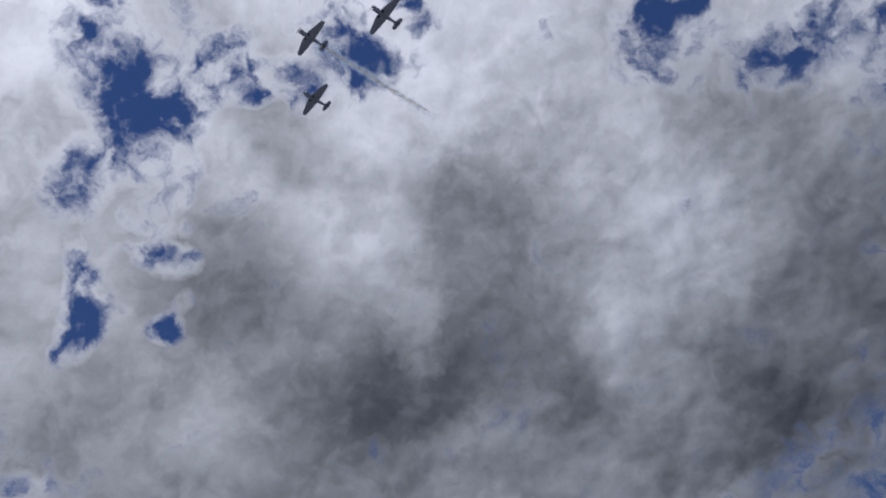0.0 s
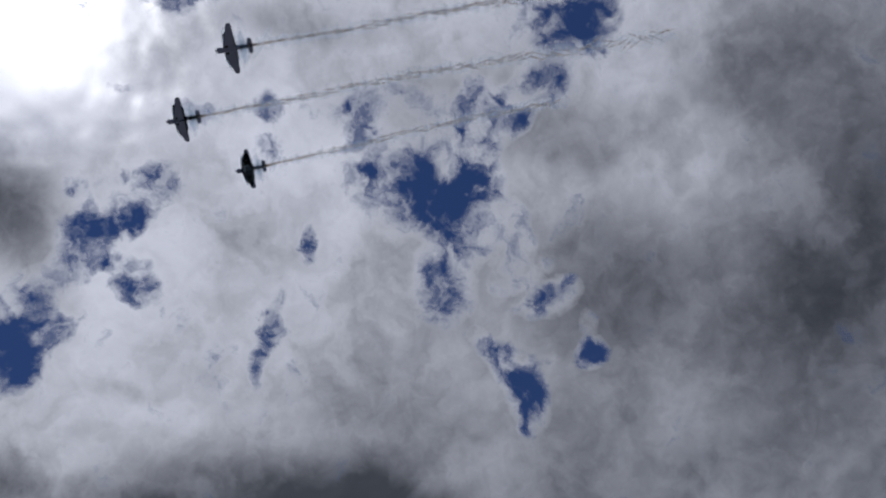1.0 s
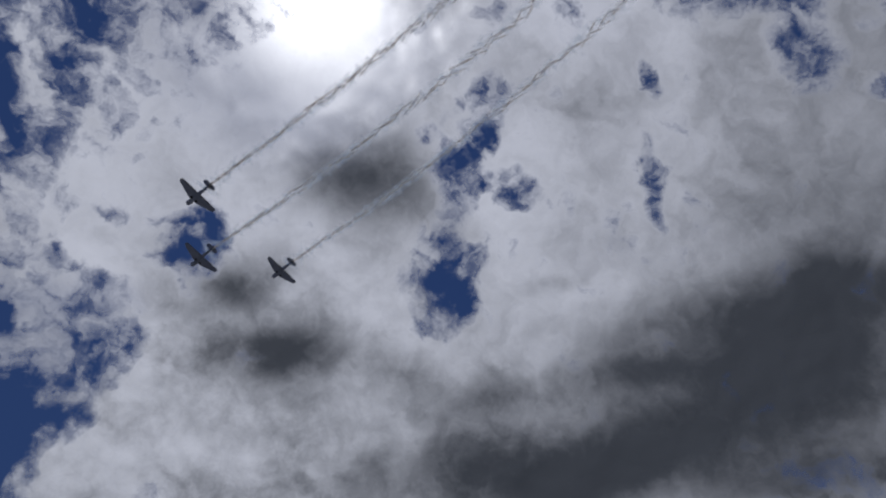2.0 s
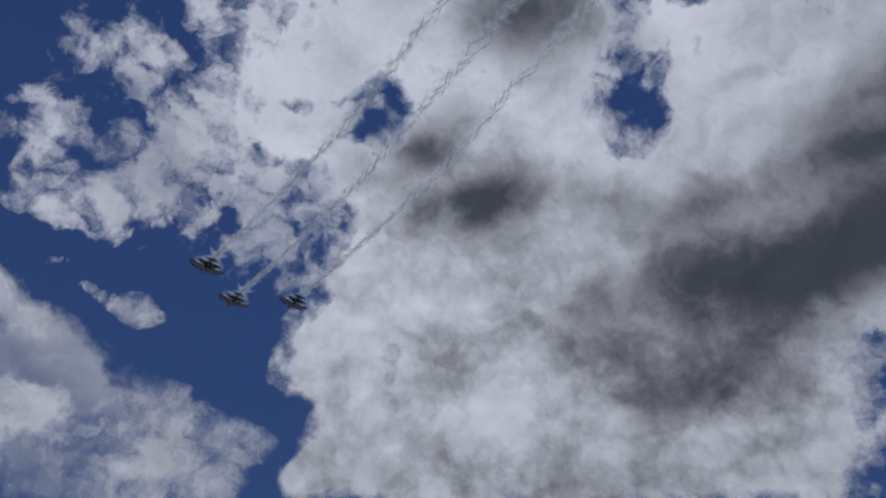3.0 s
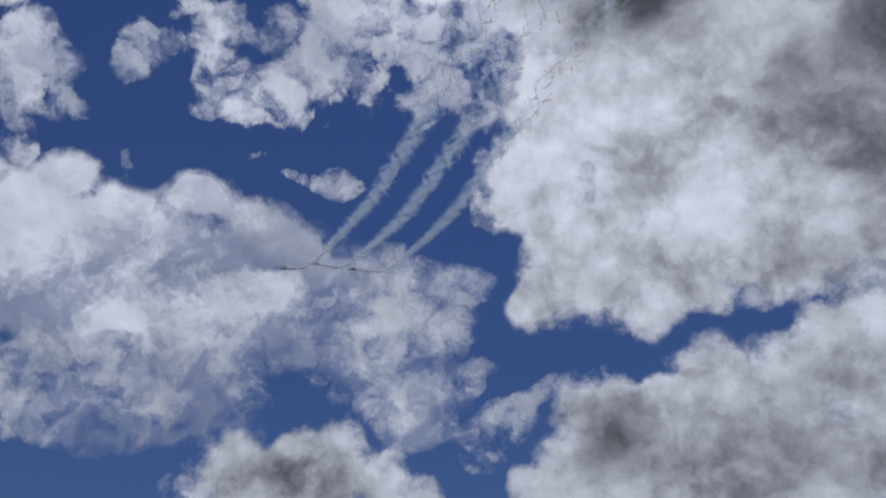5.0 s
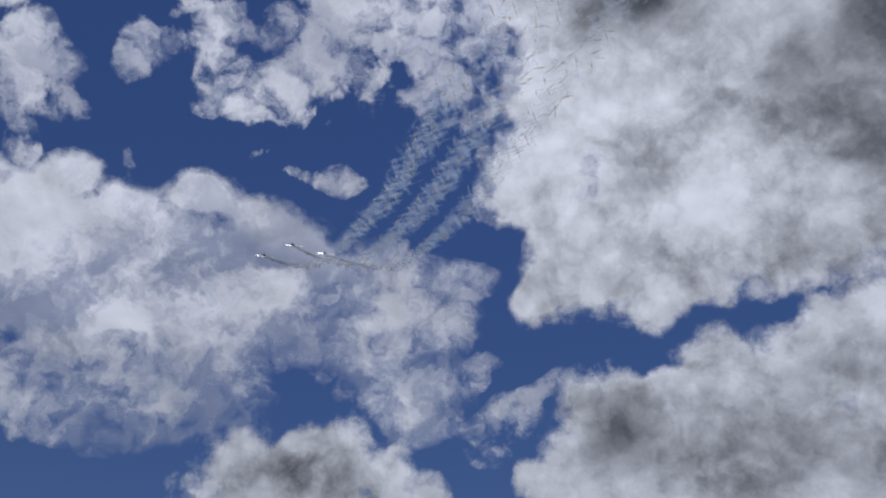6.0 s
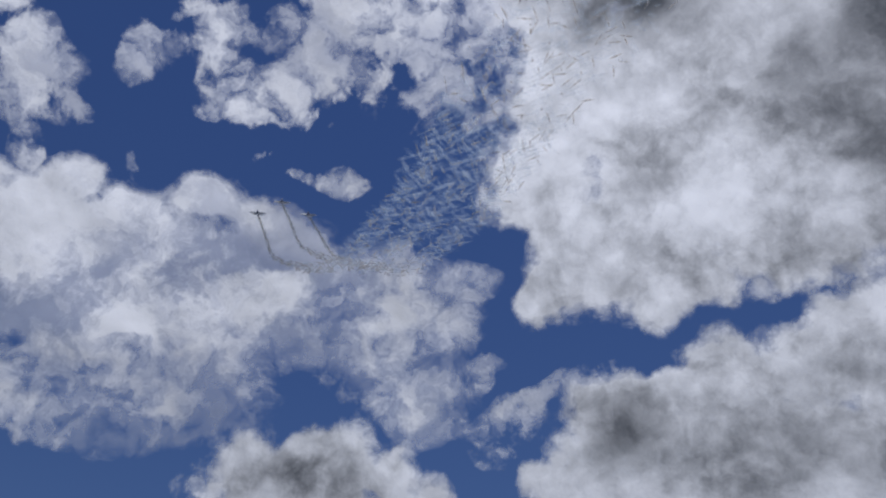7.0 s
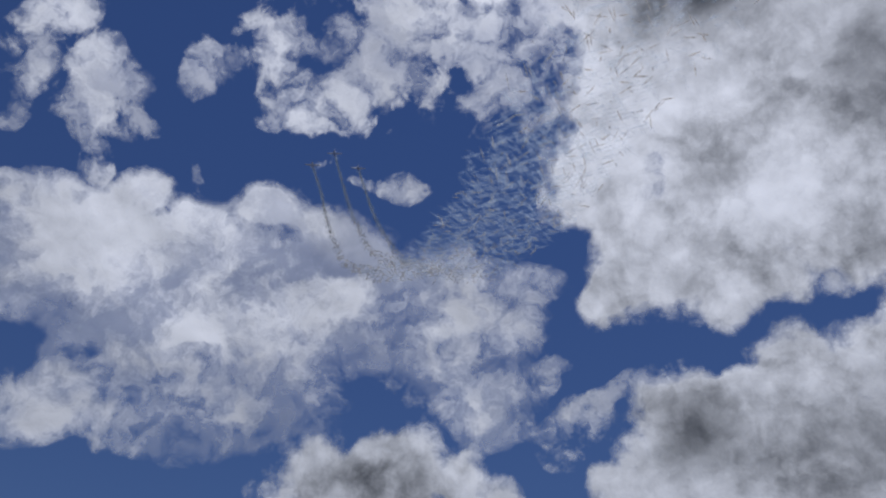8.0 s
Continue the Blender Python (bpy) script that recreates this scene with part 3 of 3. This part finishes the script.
def build_clouds():
    step, reach, radius = 0.005, 1.34, 4300.0
    side = int(2 * reach / step) + 1
    axis = (np.arange(side) - side // 2) * step
    gx, gy = np.meshgrid(axis, axis)
    gx, gy = gx.ravel(), gy.ravel()
    # equal-angle map of the sky round a point high above the field
    rr = (gx ** 2 + gy ** 2) / 4
    local = np.stack([gx, gy, 1 - rr], 1) / (1 + rr)[:, None]
    az, el = radians(45), radians(62)
    at = np.array([math.sin(az) * math.cos(el), math.cos(az) * math.cos(el), math.sin(el)])
    east = np.array([math.cos(az), -math.sin(az), 0.0])
    up = np.cross(at, east)
    up = up if up[2] > 0 else -up
    ways = local @ np.stack([east, up, at])
    bent = ways + 0.010 * np.stack([billows(ways, 22.0, 4, s) for s in (11, 23, 37)], 1)
    bent /= np.linalg.norm(bent, axis=1)[:, None]
    soft_bent = ways + 0.016 * np.stack([billows(ways, 9.0, 4, s) for s in (53, 67, 71)], 1)
    soft_bent /= np.linalg.norm(soft_bent, axis=1)[:, None]
    covers = np.array([spread(bent, rows) for _, _, _, rows in CLOUDS])
    holes, mass_gaps, broad_gaps = [1 - spread(bent, OPENINGS[key]) for key in ("cloud_deck", "tall", "wide")]
    covers[[0, 2]] *= holes
    covers[1] *= mass_gaps
    covers[7] *= broad_gaps
    cover = covers.max(axis=0)
    depth = shade(soft_bent, DARK) * (1 - shade(soft_bent, BRIGHT))
    sun_opening = spread(ways, [(9.0, 73.0, 7.0, 7.0, 0, 1.0)])  # deck opened around the sun to let its light reach smoke and aeroplanes
    share = covers ** 3 + 1e-6
    share /= share.sum(axis=0)
    traits = np.array([c[2] for c in CLOUDS]).T @ share
    relief = billows(ways, 16.0, 4, 5)
    places = ways * (radius * (1 - 0.004 * relief * cover * (1 - sun_opening)))[:, None]
    quad = (np.arange(side - 1)[:, None] * side + np.arange(side - 1)[None, :]).ravel()
    quads = np.stack([quad, quad + 1, quad + side + 1, quad + side], 1)
    owner = np.argmax(covers, axis=0)[quads[:, 0]]
    kept = (cover[quads].max(axis=1) > 0.004) & (ways[quads].min(axis=1)[:, 2] > 0.09)
    for k, (name, label, _, _) in enumerate(CLOUDS):
        mine = quads[kept & (owner == k)]
        used, index = np.unique(mine, return_inverse=True)
        mesh = bpy.data.meshes.new(name)
        mesh.from_pydata(places[used].tolist(), [], index.reshape(-1, 4).tolist())
        for key, values in (("cover", cover), ("depth", depth), ("sun_opening", sun_opening), ("ragged", traits[0]), ("soft", traits[1]), ("haze", traits[2]), ("bulk", traits[3]), ("knob", traits[4]), ("grain", traits[5])):
            mesh.attributes.new(key, "FLOAT", "POINT").data.foreach_set("value", values[used].astype(np.float32))
        mesh.shade_smooth()
        mesh.materials.append(CLOUD)
        tagged(new(name, mesh), label, "cloud", "clouds in the sky", "stuff")


build_clouds()

# ---- aeroplanes ----
# Rows: seconds, heading, climb and bank in degrees; then the places of the leader and its two wingmen at those seconds.
ATTITUDES = [
    (0.0, -14.0, 0.0, 6.0),
    (0.5, -14.0, -1.0, 4.0),
    (1.0, -14.0, -3.0, 0.0),
    (1.5, -14.9, -6.3, -6.0),
    (2.0, -16.7, -6.5, 0.0),
    (2.2, -18.9, -2.6, 7.0),
    (3.3, -19.9, 10.3, 4.0),
    (3.5, -19.4, 15.2, 1.0),
    (4.0, -19.8, 21.3, 3.0),
    (4.5, -23.0, 31.0, 8.0),
    (6.0, -28.3, 46.6, 10.0),
    (6.5, -31.0, 58.0, 14.0),
    (7.0, -32.0, 63.0, 16.0),
    (7.5, -33.0, 67.0, 18.0),
    (8.0, -34.0, 69.0, 20.0),
]
LEADER = [
    (74.9, -52.5, 249.3),
    (66.6, -7.8, 250.7),
    (57.2, 46.5, 248.8),
    (42.8, 98.2, 241.8),
    (25.9, 149.0, 234.9),
    (19.1, 168.9, 231.7),
    (-17.3, 272.7, 243.6),
    (-23.7, 292.7, 249.0),
    (-40.8, 340.7, 268.9),
    (-58.6, 388.7, 294.1),
    (-102.6, 474.0, 375.0),
    (-114.3, 493.1, 409.4),
    (-125.8, 510.4, 448.5),
    (-135.7, 525.1, 490.2),
    (-145.8, 534.3, 533.7),
]
WINGMAN = [
    (57.0, -65.1, 231.4),
    (50.1, -25.3, 232.3),
    (41.6, 23.6, 231.5),
    (29.4, 73.1, 228.2),
    (14.4, 124.1, 222.9),
    (8.0, 144.0, 219.9),
    (-28.3, 244.9, 229.1),
    (-34.7, 264.1, 233.7),
    (-52.9, 311.8, 250.4),
    (-71.5, 359.7, 272.1),
    (-114.6, 449.6, 347.0),
    (-126.2, 470.5, 381.1),
    (-137.4, 490.0, 420.2),
    (-147.0, 507.1, 462.4),
    (-158.8, 519.0, 506.3),
]
OUTER_WINGMAN = [
    (95.4, -62.0, 257.3),
    (89.4, -17.0, 262.3),
    (82.8, 38.3, 264.8),
    (69.2, 93.6, 258.4),
    (51.7, 149.3, 251.7),
    (44.4, 171.0, 248.3),
    (4.3, 282.5, 256.8),
    (-2.2, 303.6, 261.1),
    (-19.3, 355.6, 279.9),
    (-37.4, 406.3, 305.1),
    (-83.8, 496.6, 385.2),
    (-96.6, 517.3, 418.9),
    (-109.5, 536.0, 457.6),
    (-120.0, 551.9, 499.2),
    (-130.2, 562.6, 542.3),
]
FLIGHT = [(*a, *places) for a, *places in zip(ATTITUDES, LEADER, WINGMAN, OUTER_WINGMAN)]


def turn_of(heading, climb, bank):
    return (Matrix.Rotation(radians(-heading), 4, "Z") @ Matrix.Rotation(radians(climb), 4, "X")
            @ Matrix.Rotation(radians(-bank), 4, "Y"))


def glide(t, column):
    """Place or attitude at t seconds, on a smooth line through the rows."""
    i = 0
    while i < len(FLIGHT) - 2 and FLIGHT[i + 1][0] <= t:
        i += 1

    def value(k):
        return np.array(FLIGHT[k][column] if column >= 4 else FLIGHT[k][1:4], dtype=float)

    def slope(k):
        a, b = max(k - 1, 0), min(k + 1, len(FLIGHT) - 1)
        return (value(b) - value(a)) / (FLIGHT[b][0] - FLIGHT[a][0])

    h = FLIGHT[i + 1][0] - FLIGHT[i][0]
    u = (t - FLIGHT[i][0]) / h
    if t < 0:
        return value(0) + slope(0) * t
    return (value(i) * (1 + 2 * u) * (1 - u) ** 2 + value(i + 1) * u * u * (3 - 2 * u)
            + slope(i) * h * u * (1 - u) ** 2 + slope(i + 1) * h * u * u * (u - 1))


def flight_pose(t, number):
    place = glide(t, 4 + number)
    return Matrix.Translation(place) @ turn_of(*glide(max(t, 0), 1))


def build_aeroplane():
    plane = new("aeroplane")
    # fuselage, nose along +y
    bm = loft(bmesh.new(), [oval(y, z, w, h, 20, 0.85) for y, z, w, h in (
        (2.35, 0.0, 0.62, 0.64), (1.6, 0.0, 0.64, 0.70), (0.6, 0.02, 0.62, 0.78), (-0.8, 0.02, 0.58, 0.76),
        (-2.0, 0.06, 0.48, 0.62), (-3.4, 0.12, 0.34, 0.46), (-4.7, 0.20, 0.20, 0.32), (-5.35, 0.26, 0.07, 0.18))])
    part("fuselage", bm, PAINT_HAZED, plane)
    bm = loft(bmesh.new(), [oval(y, 0, r, r, 24) for y, r in ((2.3, 0.66), (2.45, 0.71), (2.9, 0.71), (3.2, 0.66), (3.32, 0.55), (3.25, 0.46))])
    cowling = part("engine_cowling", bm, PAINT_HAZED, plane)
    for i in range(9):
        a = 2 * math.pi * i / 9
        bm = loft(bmesh.new(), [[(0.09 * math.cos(b) + math.cos(a) * 0.32, y, 0.09 * math.sin(b) + math.sin(a) * 0.32)
                                 for b in np.linspace(0, 2 * math.pi, 8, endpoint=False)] for y in (3.0, 3.28)])
        part("cylinder_head", bm, METAL, cowling)
    bm = loft(bmesh.new(), [oval(y, 0, r, r, 16) for y, r in ((3.2, 0.26), (3.45, 0.22), (3.6, 0.1))])
    part("gear_case", bm, METAL, cowling)
    propeller = new("propeller")
    propeller.parent = plane
    propeller.location = (0, 3.62, 0)
    bm = loft(bmesh.new(), [oval(y, 0, r, r, 14) for y, r in ((-0.08, 0.13), (0.05, 0.13), (0.18, 0.06))])
    part("hub", bm, METAL, propeller)
    for sign in (1, -1):
        bm = loft(bmesh.new(), [[(sign * x, 0.02 + c * math.sin(tw), c * math.cos(tw)), (sign * x, 0.045, 0), (sign * x, 0.02 - c * math.sin(tw), -c * math.cos(tw)), (sign * x, 0.0, 0)]
                                for x, c, tw in ((0.1, 0.06, 0.9), (0.4, 0.11, 0.7), (0.9, 0.12, 0.4), (1.3, 0.08, 0.25), (1.37, 0.03, 0.2))])
        part("blade", bm, METAL, propeller, smooth=False)
    # wings with a level centre section, swept front edge and straight back edge
    for sign, side in ((1, "right"), (-1, "left")):
        rows = ((0.3, 1.35, -1.45, -0.62, 0.30), (1.5, 1.32, -1.43, -0.60, 0.28), (3.6, 0.72, -1.36, -0.40, 0.22), (5.6, 0.16, -1.30, -0.21, 0.15),
                (6.15, -0.06, -1.22, -0.16, 0.11), (6.40, -0.42, -1.02, -0.135, 0.04))
        bm = loft(bmesh.new(), [aerofoil(sign * x, yf, yb, z, th) for x, yf, yb, z, th in rows])
        wing = part("wing", bm, PAINT_TOP, plane, "tapered wing with swept leading edge and rounded tip")
        bm = loft(bmesh.new(), [aerofoil(sign * x, yf, yb, z, 0.05) for x, yf, yb, z in ((3.7, -1.12, -1.42, -0.39), (5.95, -1.0, -1.30, -0.18))])
        part("aileron", bm, PAINT_HAZED, wing)
        bm = loft(bmesh.new(), [aerofoil(sign * x, yf, yb, z, 0.04) for x, yf, yb, z in ((0.35, -1.15, -1.52, -0.64), (3.6, -1.1, -1.44, -0.42))])
        part("flap", bm, PAINT_HAZED, wing)
        # separate underside skin carrying the bluer haze tint
        bm = loft(bmesh.new(), [aerofoil(sign * x, yf, yb, z - 0.1, 0.02) for x, yf, yb, z in ((0.3, 1.2, -1.12, -0.70), (1.5, 1.2, -1.1, -0.67), (3.6, 0.62, -1.05, -0.45), (5.6, 0.1, -1.0, -0.25), (6.1, -0.1, -1.0, -0.21))])
        part("underside_skin", bm, PAINT_HAZED, wing, "wing underside skin, tinted blue for haze")
        bm = bmesh.new()
        bmesh.ops.create_cone(bm, cap_ends=True, segments=20, radius1=0.36, radius2=0.33, depth=0.16, matrix=pose(sign * 0.85, 0.75, -0.78))
        part("wheel", bm, RUBBER, wing)
        bm = loft(bmesh.new(), [aerofoil(sign * x, yf, yb, z, th) for x, yf, yb, z, th in (
            (0.05, -4.1, -5.25, 0.32, 0.11), (0.9, -4.25, -5.25, 0.32, 0.09), (1.75, -4.5, -5.2, 0.32, 0.06), (1.98, -4.75, -5.05, 0.32, 0.02))])
        tail = part("tailplane", bm, PAINT_HAZED, plane)
        bm = loft(bmesh.new(), [aerofoil(sign * x, yf, yb, 0.32, 0.03) for x, yf, yb in ((0.15, -5.2, -5.62), (1.3, -5.2, -5.6), (1.85, -5.12, -5.4))])
        part("elevator", bm, PAINT_HAZED, tail)
    bm = loft(bmesh.new(), [aerofoil(z, yf, yb, 0, th, True) for z, yf, yb, th in ((0.3, -4.0, -5.3, 0.07), (0.9, -4.45, -5.3, 0.06), (1.45, -4.85, -5.3, 0.04), (1.6, -5.05, -5.3, 0.015))])
    fin = part("fin", bm, PAINT_HAZED, plane)
    bm = loft(bmesh.new(), [aerofoil(z, yf, yb, 0, th, True) for z, yf, yb, th in ((0.1, -5.3, -5.75, 0.03), (0.7, -5.3, -5.92, 0.03), (1.3, -5.3, -5.8, 0.025), (1.62, -5.3, -5.52, 0.01))])
    part("rudder", bm, PAINT_HAZED, fin)
    # long framed canopy over two seats
    bm = loft(bmesh.new(), [oval(y, 0.62, w, h, 16, 0.8) for y, w, h in ((1.15, 0.34, 0.10), (0.8, 0.40, 0.52), (-0.6, 0.42, 0.60), (-1.6, 0.38, 0.50), (-2.5, 0.22, 0.10))])
    canopy = part("canopy", bm, GLAZING, plane)
    for y, h in ((0.8, 0.54), (0.1, 0.585), (-0.6, 0.62), (-1.1, 0.57), (-1.6, 0.52)):
        bm = loft(bmesh.new(), [oval(y + d, 0.62, 0.43, h, 16, 0.8) for d in (-0.03, 0.03)], False)
        part("canopy_frame", bm, PAINT_HAZED, canopy)
    bm = loft(bmesh.new(), [[(0.62 + 0.07 * math.cos(b), y, -0.3 + 0.07 * math.sin(b)) for b in np.linspace(0, 2 * math.pi, 8, endpoint=False)] for y in (2.4, 1.5)])
    part("exhaust_pipe", bm, METAL, plane)
    bm = bmesh.new()
    bmesh.ops.create_cone(bm, cap_ends=True, segments=14, radius1=0.16, radius2=0.14, depth=0.1, matrix=pose(0, -4.9, -0.18, 0, 90, 0))
    part("tail_wheel", bm, RUBBER, plane)
    return plane


AEROPLANES = [build_aeroplane()]
for _ in range(2):
    AEROPLANES.append(copy_thing(AEROPLANES[0], Matrix()))
for plane, text in zip(AEROPLANES, (
        "dark radial-engined trainer leading the formation, trailing smoke",
        "dark low-winged trainer aeroplane flying beside the leader",
        "dark low-winged trainer aeroplane with glinting wing tops, in formation")):
    tagged(plane, text, "aeroplane", "formation of three aeroplanes")

# ---- smoke ----
WIND = Vector((5.0, 0, 0))
START = (-0.42, 0.02, 0.05)  # seconds at which each aeroplane's smoke begins


def lens(bm, fade, half_a, half_b, thick, turn, rng, rise=0.0):
    """A thin lens of smoke, densest in its middle and fading to its rim."""
    lobes = [rng.uniform(0.75, 1.1) for _ in range(12)]

    def point(i, r, height):
        x, y = half_a * r * lobes[i] * math.cos(i * math.pi / 6), half_b * r * lobes[i] * math.sin(i * math.pi / 6)
        return bm.verts.new(turn @ Vector((x, y, height + rise * max(0.0, abs(x) - 1.2))))

    rim = []
    for side in (1, -1):
        rings = [[point(0, 0, side * thick)]]
        fade.append(1.0)
        for r, level in ((0.45, 0.88), (0.75, 0.45)):
            rings.append([point(i, r, side * thick * (1 - r * r) + rng.uniform(-0.3, 0.3) * thick) for i in range(12)])
            fade.extend([level] * 12)
        if not rim:
            rim = [point(i, 1, 0) for i in range(12)]
            fade.extend([0.0] * 12)
        for i in range(12):
            j = (i + 1) % 12
            bm.faces.new((rings[0][0], rings[1][i], rings[1][j])[::side])
            bm.faces.new((rings[1][i], rings[2][i], rings[2][j], rings[1][j])[::side])
            bm.faces.new((rings[2][i], rim[i], rim[j], rings[2][j])[::side])


def smoke_mesh(seed, kind):
    rng = random.Random(seed)
    bm, fade = bmesh.new(), []
    if kind == "smoke_billow":
        lens(bm, fade, 2.4, 1.1, 0.08, Matrix.Identity(3), rng)
    elif kind == "smoke_streak":
        lens(bm, fade, 5.6, 1.25, 0.05, Matrix.Identity(3), rng, 0.09)
    else:
        for k in range(3):
            lens(bm, fade, 0.56, 3.6, 0.05, Matrix.Rotation(math.pi * k / 3 + rng.uniform(-0.2, 0.2), 3, "Y"), rng)
    mesh = mesh_of(kind, bm, SMOKE if kind == "smoke_wisp" else SMOKE_HAZE)
    mesh.attributes.new("fade", "FLOAT", "POINT").data.foreach_set("value", fade)
    return mesh


PIECES = {kind: [smoke_mesh(s, kind) for s in range(8)] for kind in ("smoke_wisp", "smoke_billow", "smoke_streak")}
LET_GO = ("smoke_wisp", "smoke_wisp", "smoke_billow", "smoke_billow", "smoke_streak", "smoke_streak", "smoke_streak")
SLOW_FADING = ("smoke_streak",) * 6  # the pull-up leaves denser smoke


def build_smoke():
    made = []
    for number in range(3):
        trail = new("smoke_trail")
        tagged(trail, "pale drifting smoke trail streaming from an aeroplane", "smoke trail", "smoke trails of the formation", "stuff")
        rng = random.Random(40 + number)
        for k in range(round(START[number] * FPS), 8 * FPS):
            for s, kind in enumerate(LET_GO + SLOW_FADING if 2.9 <= k / FPS <= 5.6 else LET_GO):
                ob = new(kind, PIECES[kind][rng.randrange(8)])
                ob.parent = trail
                made.append((ob, number, k / FPS, kind, 2 * math.pi * (s / 3 + k * 0.13) + rng.uniform(-0.8, 0.8),
                             rng.uniform(0.05, 1.0) ** 0.7, rng.uniform(-70, 70), rng.choice((-1, 1)) * rng.uniform(0.5, 1.0)))
    return made


SMOKE_PIECES = build_smoke()


def smoke_pose(number, born, kind, angle, pace, tip, curl, t):
    """Riding in the aeroplane until it is let go, then spreading and curling in still air."""
    base = flight_pose(min(t, born), number) @ (pose(0, -1.2, 0) if kind == "smoke_wisp" else pose(0, -0.15, -0.53))
    age = max(0.0, t - born)
    if age <= 0:
        return base
    soon = min(age, 0.13) / 0.13
    out = pace * (0.25 * soon + 0.9 * age + 0.3 * age * age)
    grow = 1 - math.exp(-age / 2.5)
    x, z = out * math.cos(angle), out * math.sin(angle)
    drift = Matrix.Translation(WIND * age) @ base
    if kind == "smoke_wisp":
        return drift @ pose(x, 0, z, tip * grow, 0, 60 * curl * grow)
    if kind == "smoke_billow":
        return drift @ pose(x, 0, z + 0.5 * soon, 0.4 * tip * grow, 26 * curl * grow, 0)
    return drift @ pose(x, -1.5 * soon, z + 0.5 * soon, 0.4 * tip * grow, 0, math.copysign(84 * soon - 60 * abs(curl) * grow, curl))


def motions():
    for number, plane in enumerate(AEROPLANES):
        walk(plane, [(i / 5, flight_pose(i / 5, number)) for i in range(41)])
        propeller = [c for c in plane.children if c.name.startswith("propeller")][0]
        walk(propeller, [(i / FPS, pose(0, 3.62, 0, 0, 71 * i, 0)) for i in range(8 * FPS + 1)])
    for ob, number, born, *shape in SMOKE_PIECES:
        times = [i * 0.4 for i in range(21) if i * 0.4 < born - 0.05]
        times += [t for t in (born - 1 / FPS, born, born + 4 / FPS, born + 0.6, born + 2.0, born + 4.2) if 0 <= t < 7.99]
        if 0.0 not in times:
            times.insert(0, 0.0)
        walk(ob, [(t, smoke_pose(number, born, *shape, t)) for t in sorted(set(times))] + [(8.0, smoke_pose(number, born, *shape, 8.0))])


motions()
